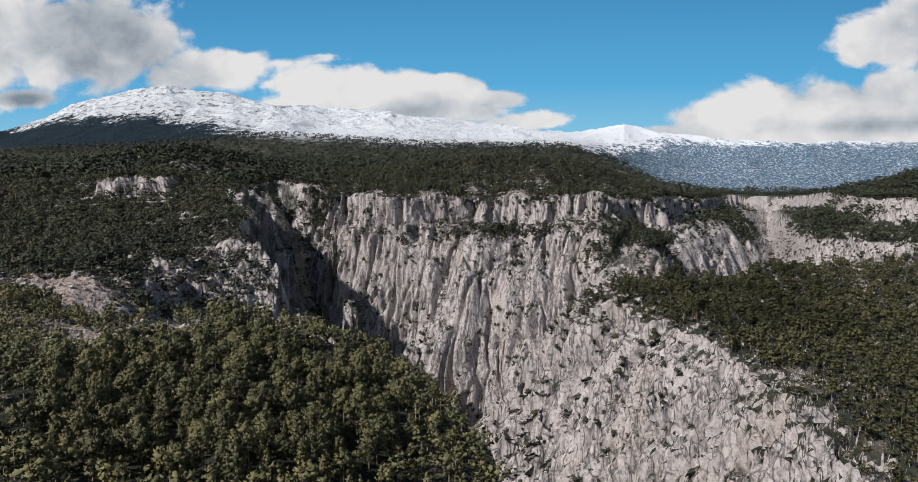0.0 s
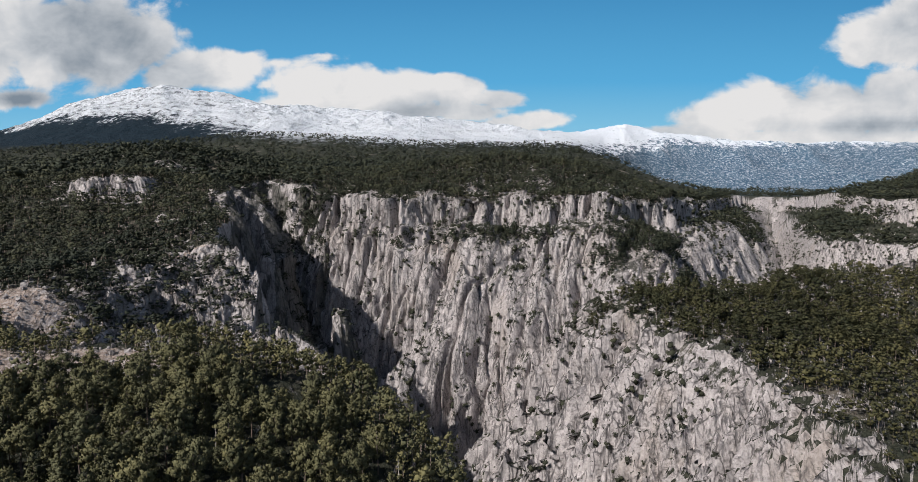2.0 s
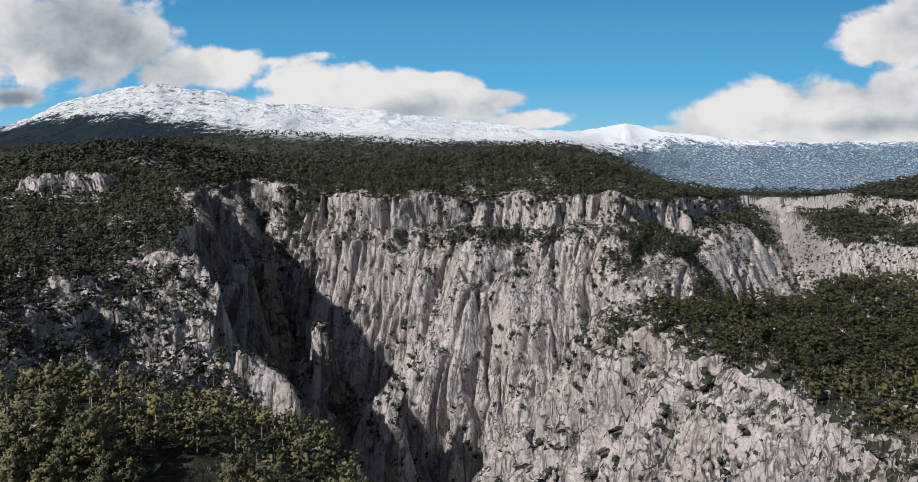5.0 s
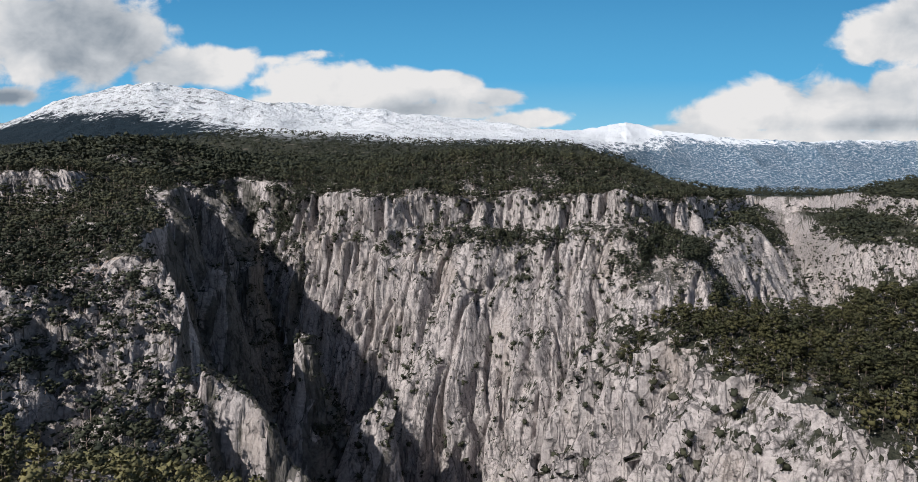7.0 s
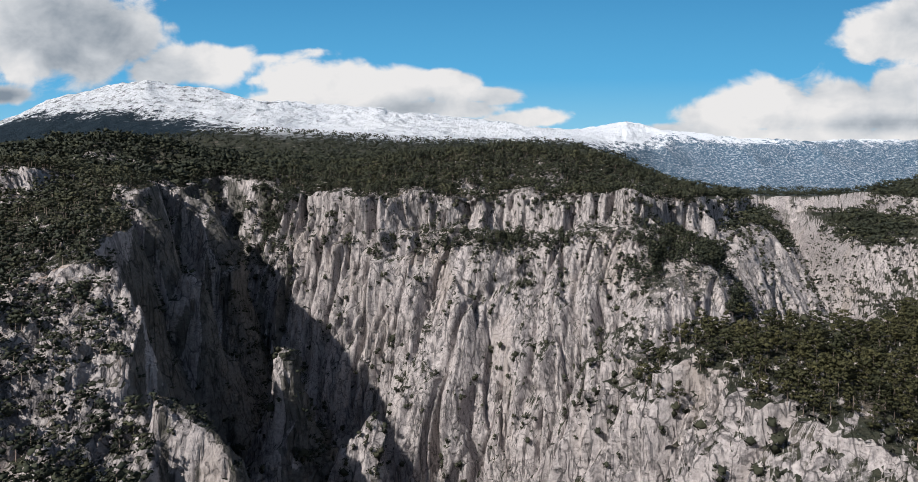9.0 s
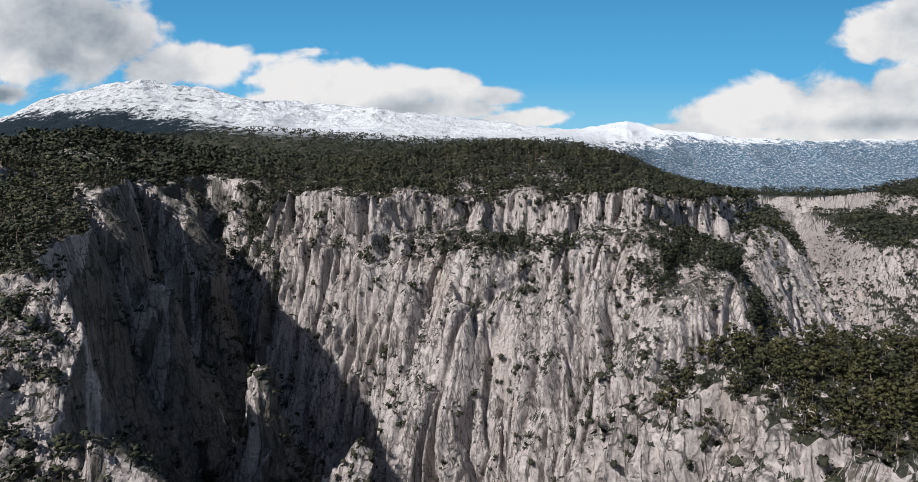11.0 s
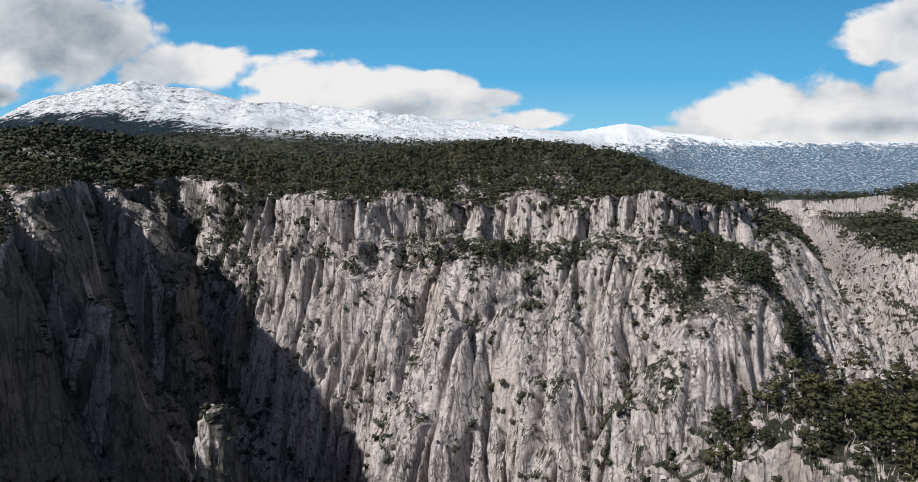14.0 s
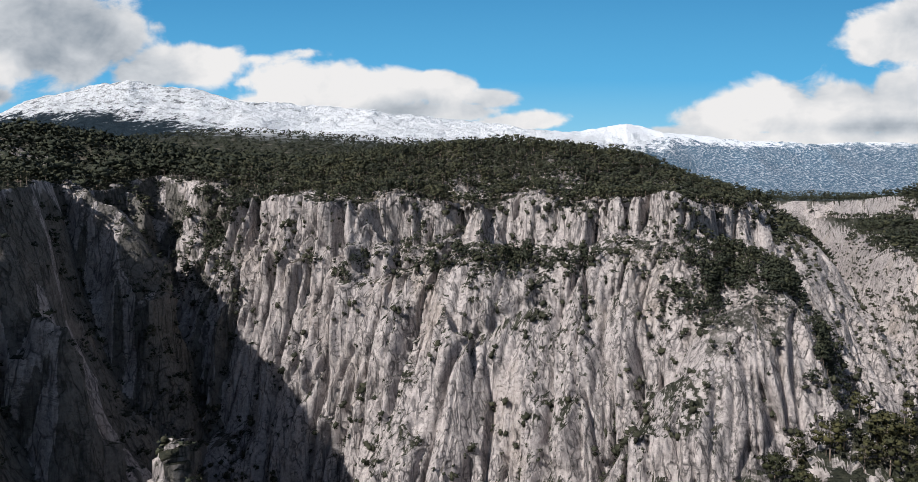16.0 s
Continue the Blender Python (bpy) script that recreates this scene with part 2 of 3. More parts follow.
def along(x, y, line, values=None):
    """Distance to a line in plan, and the value on it at the nearest place."""
    best, val = np.full(x.shape, 1e9), np.zeros(x.shape)
    for i, ((ax, ay), (bx, by)) in enumerate(zip(line, line[1:])):
        dx, dy = bx - ax, by - ay
        t = np.clip(((x - ax) * dx + (y - ay) * dy) / (dx * dx + dy * dy), 0, 1)
        d = np.hypot(x - ax - t * dx, y - ay - t * dy)
        near = d < best
        best = np.where(near, d, best)
        if values:
            val = np.where(near, values[i] + t * (values[i + 1] - values[i]), val)
    return best, val


def inside(x, y, ring):
    odd = np.zeros(x.shape, bool)
    for (ax, ay), (bx, by) in zip(ring, ring[1:] + ring[:1]):
        cross = (ay > y) != (by > y)
        if by != ay:
            odd ^= cross & (x < (bx - ax) * (y - ay) / (by - ay) + ax)
    return odd


GORGE = LEFT_RIM + MAIN_RIM + [(2200, -250)]


CLEARINGS = [(-142, 230, 48, 22), (-215, 266, 40, 16), (-235, 330, 60, 20), (-150, 300, 26, 12), (-75, 262, 16, 9), (-140, 150, 14, 8), (-205, 452, 22, 8)]


def openness(x, y):
    """How bare of trees the slope is, from 0 to 1."""
    bare = np.zeros(np.shape(x))
    for cx, cy, rx, ry in CLEARINGS:
        bare = np.maximum(bare, np.exp(-((x - cx) / rx) ** 2 - ((y - cy) / ry) ** 2))
    return np.clip(bare + 0.28 * fbm(x, y, 22, 3, 71) * (bare > 0.04), 0, 1)


def upland(x, y):
    """The ground as it would be without the gorge."""
    left = np.interp(y, [-600, 0, 200, 300, 387, 452, 480, 571, 620, 740, 790, 830, 940, 1090, 1400, 2000, 2800, 3300],
                     [-70, -62, -56, -55, -48, -42, -34, -10, 2, 8, -4, -2, 28, 42, 62, 120, 235, 250])
    right = np.interp(y, [760, 860, 1000, 1250, 1450, 2400, 3000, 4000, 4600, 5200], [-12, -8, -4, -8, -4, 0, 40, 190, 370, 380])
    w = smooth(x / np.maximum(y + 200, 100), 0.13, 0.28)
    z = left * (1 - w) + right * w
    z += hill(x, y, 36, 940, 150, 78, 27) + hill(x, y, -480, 930, 150, 200, 40)
    z += hill(x, y, 1260, 1620, 230, 200, 75) + hill(x, y, -900, 2700, 500, 500, 50) + hill(x, y, 540, 2050, 190, 180, 62)
    z += hill(x, y, -320, 650, 70, 60, 10) - hill(x, y, 20, 800, 24, 20, 6)
    # the near hill leans towards the gorge, and a rocky ravine cuts it off behind
    z -= 32 * smooth(x, -110, 40) * smooth(-y, -400, -330)
    z -= 46 * smooth(x, -240, -160) * smooth(y, 245, 335) * (1 - smooth(y, 395, 458))
    # rocky steps on the wooded slope
    for cx, cy, half, step in ((-350, 592, 42, 17), (-255, 520, 20, 6), (-420, 640, 24, 7)):
        edge = cy + 6 * np.sin(x * 0.09) + 4 * np.sin(x * 0.23)
        z += step * smooth(half - np.abs(x - cx), 0, 14) * smooth(y, edge - 4, edge + 4) * np.exp(-np.maximum(y - edge, 0) / 45)
    # the snowy range
    a = x / np.maximum(y, 500)
    crest = np.interp(a, [-0.95, -0.80, -0.76, -0.67, -0.62, -0.58, -0.52, -0.47, -0.41, -0.36, -0.25, -0.1, 0.08, 0.17, 0.24, 0.31, 0.42, 0.75, 1.1],
                      [400, 440, 500, 645, 690, 725, 765, 720, 700, 645, 605, 550, 460, 425, 480, 425, 365, 352, 330])
    up = smooth(y, 2500, 4250) ** 1.5
    gullies = np.abs(fbm(x, y, 420, 5, 31, 0.5))
    range_z = crest * (1.02 - 0.045 * gullies) + 4 * fbm(x, y, 60, 3, 35)
    z = z * (1 - up) + range_z * up + 34 * up * (1 - up) * 4 * (0.5 - gullies)
    return z


LEFT_DROP = ([0, 8, 16, 40, 100, 200, 4000], [0, -34, -78, -140, -250, -330, -330])
MAIN_DROP = ([0, 7, 15, 34, 56, 80, 110, 132, 160, 200, 300, 4000], [0, -22, -37, -43, -58, -90, -134, -172, -236, -310, -340, -340])
WEST_DROP = ([0, 7, 14, 24, 34, 55, 64, 90, 140, 4000], [0, -24, -38, -46, -72, -126, -158, -230, -335, -340])
SIDE_DROP = ([0, 10, 22, 40, 90, 150, 175, 220, 300, 600, 4000], [0, -26, -46, -52, -64, -84, -130, -170, -230, -335, -340])


def raw_height(x, y):
    """The ground before the rock is broken up; also where it lies in the gorge, and where on the wooded spur."""
    wx, wy = 7 * fbm(x, y, 50, 3, 3), 7 * fbm(x, y, 50, 3, 5)
    rim_w = smooth(y, 690, 790) * smooth(x, -230, -180) * smooth(-y, -900, -840)
    wy = wy + rim_w * (9 * fbm(x, y, 60, 2, 6) + 15 * (np.abs(fbm(x, y, 22, 2, 7)) - 0.2))
    base = upland(x, y)
    near = smooth(-y, -1900, -1300)
    base = base + near * ((2.4 + 3.0 * rim_w) * fbm(x, y, 45, 4, 11) + 1.1 * np.abs(fbm(x, y, 9, 3, 13)))
    crag = fbm(x, y, 26, 3, 61, 0.6) * smooth(y, 330, 370) * smooth(-y, -520, -450) * smooth(x, -290, -190)
    base = base + 5 * crag + 3.5 * np.round(1.6 * crag) + 2.5 * np.abs(fbm(x, y, 11, 3, 63)) * (np.abs(crag) > 0)
    # bare knobs of rock along the top of the cliff
    base = base + 2.5 * smooth(fbm(x, y, 30, 3, 65), 0.1, 0.6) * smooth(y, 740, 800) * smooth(-y, -960, -880)
    ins = inside(x + wx, y + wy, GORGE)
    # broad ribs: the distance from a rim is shaken along it
    plain_ribs = 7 * fbm(x, y, 34, 2, 29) - 4 * (1 - 2 * np.abs(fbm(x, y, 13, 3, 28, 0.6)))
    ribs = -10 * fbm(x, y * 0.5, 55, 2, 21) - 6 * (1 - 2 * np.abs(fbm(x, y * 0.3, 26, 2, 23)))
    for cx, cy, run, wide, deep in CLEFTS:
        ribs = ribs + deep * np.exp(-(((x - cx - 0.15 * (y - cy) - 2 * wx) / wide) ** 2) - ((y - cy) / run) ** 2)
    dl, _ = along(x + wx, y + wy, LEFT_RIM)
    dm, _ = along(x + wx, y + wy, MAIN_RIM)
    fade_l, fade_m = smooth(dl, 0, 16), smooth(dm, 0, 10)
    zl = base + np.interp(np.maximum(dl + 0.3 * ribs * fade_l, 0), *LEFT_DROP)
    shaken = np.maximum(dm + ribs * fade_m, 0)
    side, west = smooth(x - 0.45 * (y - 760), 380, 480), smooth(-x, 55, 110)
    drop = np.interp(shaken, *MAIN_DROP) * (1 - west) + np.interp(shaken, *WEST_DROP) * west
    zm = base + drop * (1 - side) + np.interp(shaken, *SIDE_DROP) * side
    z = np.maximum(zl, zm)
    for line, tops, fall in RIBS:
        d, top = along(x + wx, y + wy, line, tops)
        small = len(line) == 2
        z = np.maximum(z, top + np.interp(np.maximum(d + (0 if small else 0.5) * ribs, 0), *fall) + (4 * fbm(x, y, 6, 2, 66) if small else 0))
    ds, top = along(x + 0.6 * wx, y + 0.6 * wy, SPUR_RIM, SPUR_TOP)
    on_spur = inside(x + 0.6 * wx, y + 0.6 * wy, SPUR_RIM + [(2200, -250)])
    back = np.interp(x, [120, 210, 420, 900, 2200], [496, 486, 580, 660, 720])
    wood = np.interp(y - back, [-720, -370, -230, -170, -110, -60, -20, 20], [-190, -160, -132, -116, -101, -87, -69, -63])
    wood = wood - 16 * np.exp(-(((x - 84) / 30) ** 2)) + 0.03 * np.clip(x - 200, 0, 900) + 3.0 * fbm(x, y, 30, 3, 41) + 2.5 * fbm(x, y, 13, 3, 47) * (1 - smooth(ds, 10, 45))
    rock = top + np.interp(np.maximum(ds + plain_ribs * smooth(ds, 0, 25), 0), [0, 12, 40, 120, 300, 800], [0, -12, -54, -180, -420, -900])
    z = np.maximum(z, np.where(on_spur, wood, rock))
    return np.where(ins, np.maximum(z, -345), base), ins, on_spur


CLEFTS = ((46, 610, 30, 4, 10), (26, 640, 40, 3, 10), (-150, 785, 25, 4, 14), (96, 745, 30, 4, 16), (-62, 760, 30, 3, 12), (16, 690, 30, 2.5, 9), (120, 700, 30, 4, 12))


def pillars(x, y, wide, deep, seed):
    """The middle of the jittered cell that holds each place, how far off the middle it is, and a random height for the cell."""
    bx = x + 0.3 * wide * fbm(x, y, 9, 2, seed) + 9 * fbm(x, y, 38, 2, seed + 5)
    u, v = bx / wide, (y + 10 * fbm(x, y, 30, 2, seed + 6)) / deep
    iu, iv = np.floor(u), np.floor(v)
    best, second = np.full(x.shape, 1e9), np.full(x.shape, 1e9)
    mu, mv, rnd = u.copy(), v.copy(), np.zeros(x.shape)
    zero = np.zeros_like(iu)
    for du in (-1, 0, 1):
        for dv in (-1, 0, 1):
            cu, cv = iu + du, iv + dv
            pu, pv = cu + 0.1 + 0.8 * lattice(cu, cv, zero, seed + 1), cv + 0.1 + 0.8 * lattice(cu, cv, zero, seed + 2)
            d = (u - pu) ** 2 + (v - pv) ** 2
            near = d < best
            second = np.where(near, best, np.minimum(second, d))
            best, mu, mv = np.where(near, d, best), np.where(near, pu, mu), np.where(near, pv, mv)
            rnd = np.where(near, lattice(cu, cv, zero, seed + 3), rnd)
    return x + (mu - u) * wide, y + (mv - v) * deep, best, rnd, np.sqrt(second) - np.sqrt(best)


def height(x, y):
    x, y = np.asarray(x, float), np.asarray(y, float)
    z, ins, on_spur = raw_height(x, y)
    # the rock of the left slope stands in blocks, each with its own top
    cx, cy, off, rnd, seam = pillars(x, y, 5.6, 6.5, 81)
    top, _, _ = raw_height(cx, cy)
    slot = (1 - smooth(seam, 0.03, 0.42)) * (rnd > 0.25)
    pillar = top + 7 * (rnd - 0.4) - 4.0 * off - 3.0 * slot
    share = np.where(ins & ~on_spur, 0.22 * (1 - smooth(y, 540, 600)) * smooth(-x, -20, 30), 0)
    share = np.maximum(share, 0.45 * ~ins * smooth(y, 335, 365) * smooth(-y, -475, -440) * smooth(x, -250, -200))
    share = np.maximum(share, 0.8 * ~ins * np.exp(-(((y - 594) / 14) ** 2)) * smooth(48 - np.abs(x + 350), 0, 10))
    share = np.maximum(share, 0.3 * ~ins * smooth(y, 770, 800) * smooth(-y, -900, -850) * smooth(fbm(x, y, 30, 3, 65), 0.1, 0.4))
    z = z + share * np.clip(pillar - z, -30, 15)
    rough = np.maximum(ins, share > 0.2)
    return z + np.where(rough, 0.6 * (1.8 * np.abs(fbm(x, y, 5.5, 3, 51)) + 1.2 * fbm(x, y, 3.1, 2, 53)), 0)


def flutes(x, y, z, steep):
    """How far the rock of a wall stands out or back: upright columns with sharp clefts, split across by joints. Gives the shift in plan."""
    main = smooth(y, 520, 590)
    ox, oy = -0.42 * main - 0.85 * (1 - main), -0.9 * main - 0.5 * (1 - main)
    s = x * -oy + y * ox
    s = s + 3.5 * fbm(s, z * 0.5, 45, 2, 101) + 0.08 * z * fbm(s, z, 200, 1, 103)
    bold = smooth(fbm(s, z, 70, 2, 105), -0.5, 0.5)
    broad, column, rib = fbm(s, z * 0.2, 36, 2, 107, 0.4), fbm(s, z * 0.14, 13, 2, 109, 0.4), fbm(s, z * 0.11, 5.4, 2, 111, 0.4)
    d = 9.0 * (np.abs(broad) - 0.35) - 7.0 * np.exp(-((broad / 0.12) ** 2))
    d = d + (3.0 + 3.0 * bold) * (np.abs(column) - 0.35) - (2.5 + 4.0 * bold) * np.exp(-((column / 0.17) ** 2))
    d = d + (1.6 + 1.4 * bold) * (np.abs(rib) - 0.35) - (1.2 + 1.6 * bold) * np.exp(-((rib / 0.3) ** 2))
    # joints and small ledges
    cell = np.floor(s / 7 + 0.8 * value_noise(s / 11, z / 30, 113))
    step = z / 8.5 + 5 * lattice(cell, np.zeros_like(cell), np.zeros_like(cell), 115)
    d = d + (0.5 + 1.0 * bold) * (np.abs(2 * (step - np.floor(step)) - 1) ** 3 * -1.0 + 0.3) + 0.4 * fbm(s, z, 3.2, 2, 117)
    d = d * smooth(steep, 0.35, 1.0)
    return ox * d, oy * d


def slope(x, y, e=2.5):
    gx = (height(x + e, y) - height(x - e, y)) / (2 * e)
    gy = (height(x, y + e) - height(x, y - e)) / (2 * e)
    return np.hypot(gx, gy)


def mesh_from(name, verts, faces, mats, smooth_faces=False, mat_index=None, normals=None):
    """A mesh object from arrays of corners and of triangles or quads."""
    me = bpy.data.meshes.new(name)
    n, k = faces.shape
    me.vertices.add(len(verts))
    me.vertices.foreach_set("co", np.asarray(verts, np.float32).ravel())
    me.loops.add(n * k)
    me.loops.foreach_set("vertex_index", np.asarray(faces, np.int32).ravel())
    me.polygons.add(n)
    me.polygons.foreach_set("loop_start", np.arange(n, dtype=np.int32) * k)
    me.polygons.foreach_set("use_smooth", np.full(n, smooth_faces, bool))
    for mt in mats:
        me.materials.append(mt)
    if mat_index is not None:
        me.polygons.foreach_set("material_index", np.asarray(mat_index, np.int32))
    me.update(calc_edges=True)
    if normals is not None:
        me.normals_split_custom_set_from_vertices(np.asarray(normals, np.float32))
    return me


def spread(stops, steps):
    """Values from stop to stop, with the given step in each stretch."""
    out = [np.arange(a, b, s) for a, b, s in zip(stops, stops[1:], steps)]
    return np.concatenate(out + [[stops[-1]]])


rows_y = np.concatenate([spread([-140, 100, 335, 500, 560, 850, 1100, 1500], [14, 3.4, 1.9, 2.4, 1.15, 2.8, 5.5]), 1500 * (4840 / 1500) ** np.linspace(0.009, 1, 95)])
cols_a = spread([-1.3, -0.82, -0.70, -0.34, -0.24, 0.22, 0.52, 0.68, 0.85, 1.3], [0.03, 0.004, 0.0025, 0.0016, 0.0011, 0.0016, 0.0025, 0.004, 0.03])
gx = cols_a[None, :] * (rows_y[:, None] + 200)
gy = np.repeat(rows_y[:, None], len(cols_a), 1)
gz = height(gx, gy)
# the walls that face the sun are fluted
base_z, in_wall, _ = raw_height(gx, gy)
along_y = np.gradient(base_z, rows_y, axis=0)
along_x = np.gradient(base_z, axis=1) / np.maximum(np.gradient(gx, axis=1), 0.1)
dl, _ = along(gx, gy, LEFT_RIM)
steep = np.hypot(along_x, along_y) * in_wall * smooth(-gy, -2300, -1600) * np.maximum(smooth(dl, 45, 90), smooth(gx - 0.6 * (gy - 800), -250, -200) * smooth(gy, 790, 830))
fx, fy = flutes(gx, gy, gz, steep)
gx, gy = gx + fx, gy + fy
nr, nc = gx.shape
idx = np.arange(nr * nc).reshape(nr, nc)
quads = np.stack([idx[:-1, :-1], idx[:-1, 1:], idx[1:, 1:], idx[1:, :-1]], -1).reshape(-1, 4)
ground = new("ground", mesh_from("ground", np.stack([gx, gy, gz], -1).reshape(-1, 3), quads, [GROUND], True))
ground.data.attributes.new("soil", "FLOAT", "POINT").data.foreach_set("value", openness(gx, gy).astype(np.float32).ravel())
side_rock = in_wall * smooth(gx, 120, 170) * smooth(gy, 560, 620) * (1 - smooth(gx - 0.45 * (gy - 760), 400, 460)) * (1 - 0.8 * smooth(fbm(gx, gy, 40, 2, 121), 0.1, 0.5))
side_rock = np.maximum(side_rock, ~in_wall * 0.6 * smooth(fbm(gx, gy, 30, 3, 65), 0.25, 0.5) * smooth(gy, 770, 800) * smooth(-gy, -940, -870))
ground.data.attributes.new("bare", "FLOAT", "POINT").data.foreach_set("value", side_rock.astype(np.float32).ravel())
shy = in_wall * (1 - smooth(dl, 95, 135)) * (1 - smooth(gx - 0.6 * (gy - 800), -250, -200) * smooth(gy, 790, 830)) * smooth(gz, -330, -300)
# shade painted as dark scrub where the left wall turns from the sun
sun_facing = (0.56 * along_x + 0.47 * along_y + 0.68) / np.sqrt(1 + along_x ** 2 + along_y ** 2)
wood_and_shade = shy * smooth(dl, 0, 5) * (1 - smooth(sun_facing, 0.35, 0.6)) * smooth(fbm(gx + 0.5 * gz, gy, 26, 3, 127), -1.3, -0.8)
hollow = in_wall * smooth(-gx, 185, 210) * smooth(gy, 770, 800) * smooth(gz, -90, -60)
wood_and_shade = np.maximum(wood_and_shade, hollow * smooth(fbm(gx + 0.4 * gz, gy, 20, 3, 129), 0.1, 0.4))
ground.data.attributes.new("wood_and_shade", "FLOAT", "POINT").data.foreach_set("value", wood_and_shade.astype(np.float32).ravel())
tagged(ground, "pale limestone gorge with wooded hills and a snowy range behind", "terrain", kind="structure")


# ---- sky backdrop with clouds ----
FAR = 4880.0
CLOUDS = [  # azimuth and height in thousandths of the distance, half widths, weight, greyness
    (-709, 261, 114, 64, 1.0, 0.45), (-609, 252, 83, 61, 1.0, 0.95), (-822, 261, 98, 68, 1.0, 0.5), (-765, 162, 45, 14, 0.9, 1.0), (-553, 261, 45, 45, 0.9, 0.6), (-444, 209, 68, 27, 1.0, 0.1),
    (-510, 195, 45, 20, 1.0, 0.35), (-378, 228, 18, 11, 0.6, 0), (-479, 269, 20, 11, 0.5, 0), (-326, 218, 27, 8, 0.5, 0), (-347, 183, 15, 9, 0.6, 0), (-250, 227, 38, 8, 0.52, 0),
    (-273, 176, 53, 33, 1.0, 0), (-198, 176, 68, 29, 1.0, 0), (-122, 174, 61, 29, 1.0, 0), (-46, 176, 45, 23, 1.0, 0), (-226, 143, 98, 20, 1.0, 0.15),
    (-311, 143, 45, 20, 1.0, 0), (-113, 140, 83, 14, 0.9, 0.3), (34, 159, 38, 12, 0.9, 0), (-18, 138, 45, 12, 0.9, 0), (114, 123, 38, 12, 0.9, 0), (67, 117, 45, 11, 0.9, 0.1),
    (323, 102, 61, 12, 0.9, 0), (398, 124, 61, 23, 1.0, 0), (483, 138, 68, 35, 1.0, 0), (578, 143, 76, 38, 1.0, 0.1), (673, 147, 76, 44, 1.0, 0.1),
    (786, 157, 91, 45, 1.0, 0.2), (635, 114, 106, 11, 0.9, 0.6), (512, 93, 166, 12, 1.0, 0), (720, 93, 151, 14, 1.0, 0), (654, 252, 57, 39, 1.0, 0.15), (711, 280, 61, 45, 1.0, 0.5),
    (767, 299, 68, 53, 1.0, 0.9), (611, 223, 27, 17, 0.9, 0)]


def backdrop_material():
    m = Mat("cloudy_sky")
    m.t.nodes.remove(m.bsdf)
    attr = m.add("ShaderNodeAttribute")
    attr.attribute_name = "cover"
    up = m.add("ShaderNodeAttribute")
    up.attribute_name = "lift"
    tone = m.add("ShaderNodeAttribute")
    tone.attribute_name = "grey"
    billow = m.noise(0.0028, 8.0, 0.55, (1, 1, 1.4), 0.3)
    soft = m.noise(0.0011, 5.0, 0.5, (1, 1, 1.6))
    edge = m.math("ADD", attr.outputs["Fac"], m.math("MULTIPLY", m.math("SUBTRACT", billow, 0.5), 1.25))
    mask = m.span(edge, 0.34, 0.66)
    blue = m.ramp(up.outputs["Fac"], (0.0, (0.27, 0.60, 0.80)), (0.35, (0.105, 0.42, 0.73)), (1.0, (0.045, 0.23, 0.49)))
    shade = m.math("ADD", m.math("MULTIPLY", soft, 1.1), m.math("MULTIPLY", m.math("SUBTRACT", billow, 0.5), 0.55))
    shade = m.math("SUBTRACT", m.math("ADD", shade, 0.12), m.math("MULTIPLY", tone.outputs["Fac"], 0.5))
    white = m.ramp(shade, (0.12, (0.22, 0.27, 0.33)), (0.42, (0.56, 0.59, 0.63)), (0.64, (0.82, 0.81, 0.81)))
    em = m.add("ShaderNodeEmission", Strength=0.93)
    m.link(m.mix(mask, blue, white), em.inputs["Color"])
    m.link(em.outputs["Emission"], m.t.nodes["Material Output"].inputs["Surface"])
    return m.mat


bx, bz = np.meshgrid(np.linspace(-0.84, 0.78, 240), np.linspace(-0.02, 0.35, 60))
cover = np.zeros(bx.shape)
grey = np.zeros(bx.shape)
for cx, cz, rx, rz, wgt, tone in CLOUDS:
    puff = wgt * 1.15 * np.exp(-(((bx * 1000 - cx) / rx / 1.42) ** 2 + ((bz * 1000 - cz) / rz / 1.36) ** 2))
    cover, grey = np.maximum(cover, puff), np.maximum(grey, tone * puff)
idb = np.arange(bx.size).reshape(bx.shape)
bquads = np.stack([idb[:-1, :-1], idb[:-1, 1:], idb[1:, 1:], idb[1:, :-1]], -1).reshape(-1, 4)
bme = mesh_from("backdrop", np.stack([bx * FAR, np.full(bx.shape, FAR), bz * FAR], -1).reshape(-1, 3), bquads, [backdrop_material()])
for attr_name, values in (("cover", cover), ("grey", grey), ("lift", (bz - 0.08) / 0.3)):
    bme.attributes.new(attr_name, "FLOAT", "POINT").data.foreach_set("value", np.asarray(values, np.float32).ravel())
backdrop = tagged(new("backdrop", bme), "blue sky with white and grey cumulus clouds", "sky", kind="structure")


# ---- trees ----
ball = bmesh.new()
bmesh.ops.create_icosphere(ball, subdivisions=1, radius=1.0)
BLOCK_V = np.array([v.co[:] for v in ball.verts])
BLOCK_F = np.array([[v.index for v in f.verts] for f in ball.faces])
ball.free()


OCTA_V = np.array([(1, 0, 0), (-1, 0, 0), (0, 1, 0), (0, -1, 0), (0, 0, 1), (0, 0, -1)], float)
OCTA_F = np.array([(0, 2, 4), (2, 1, 4), (1, 3, 4), (3, 0, 4), (2, 0, 5), (1, 2, 5), (3, 1, 5), (0, 3, 5)])


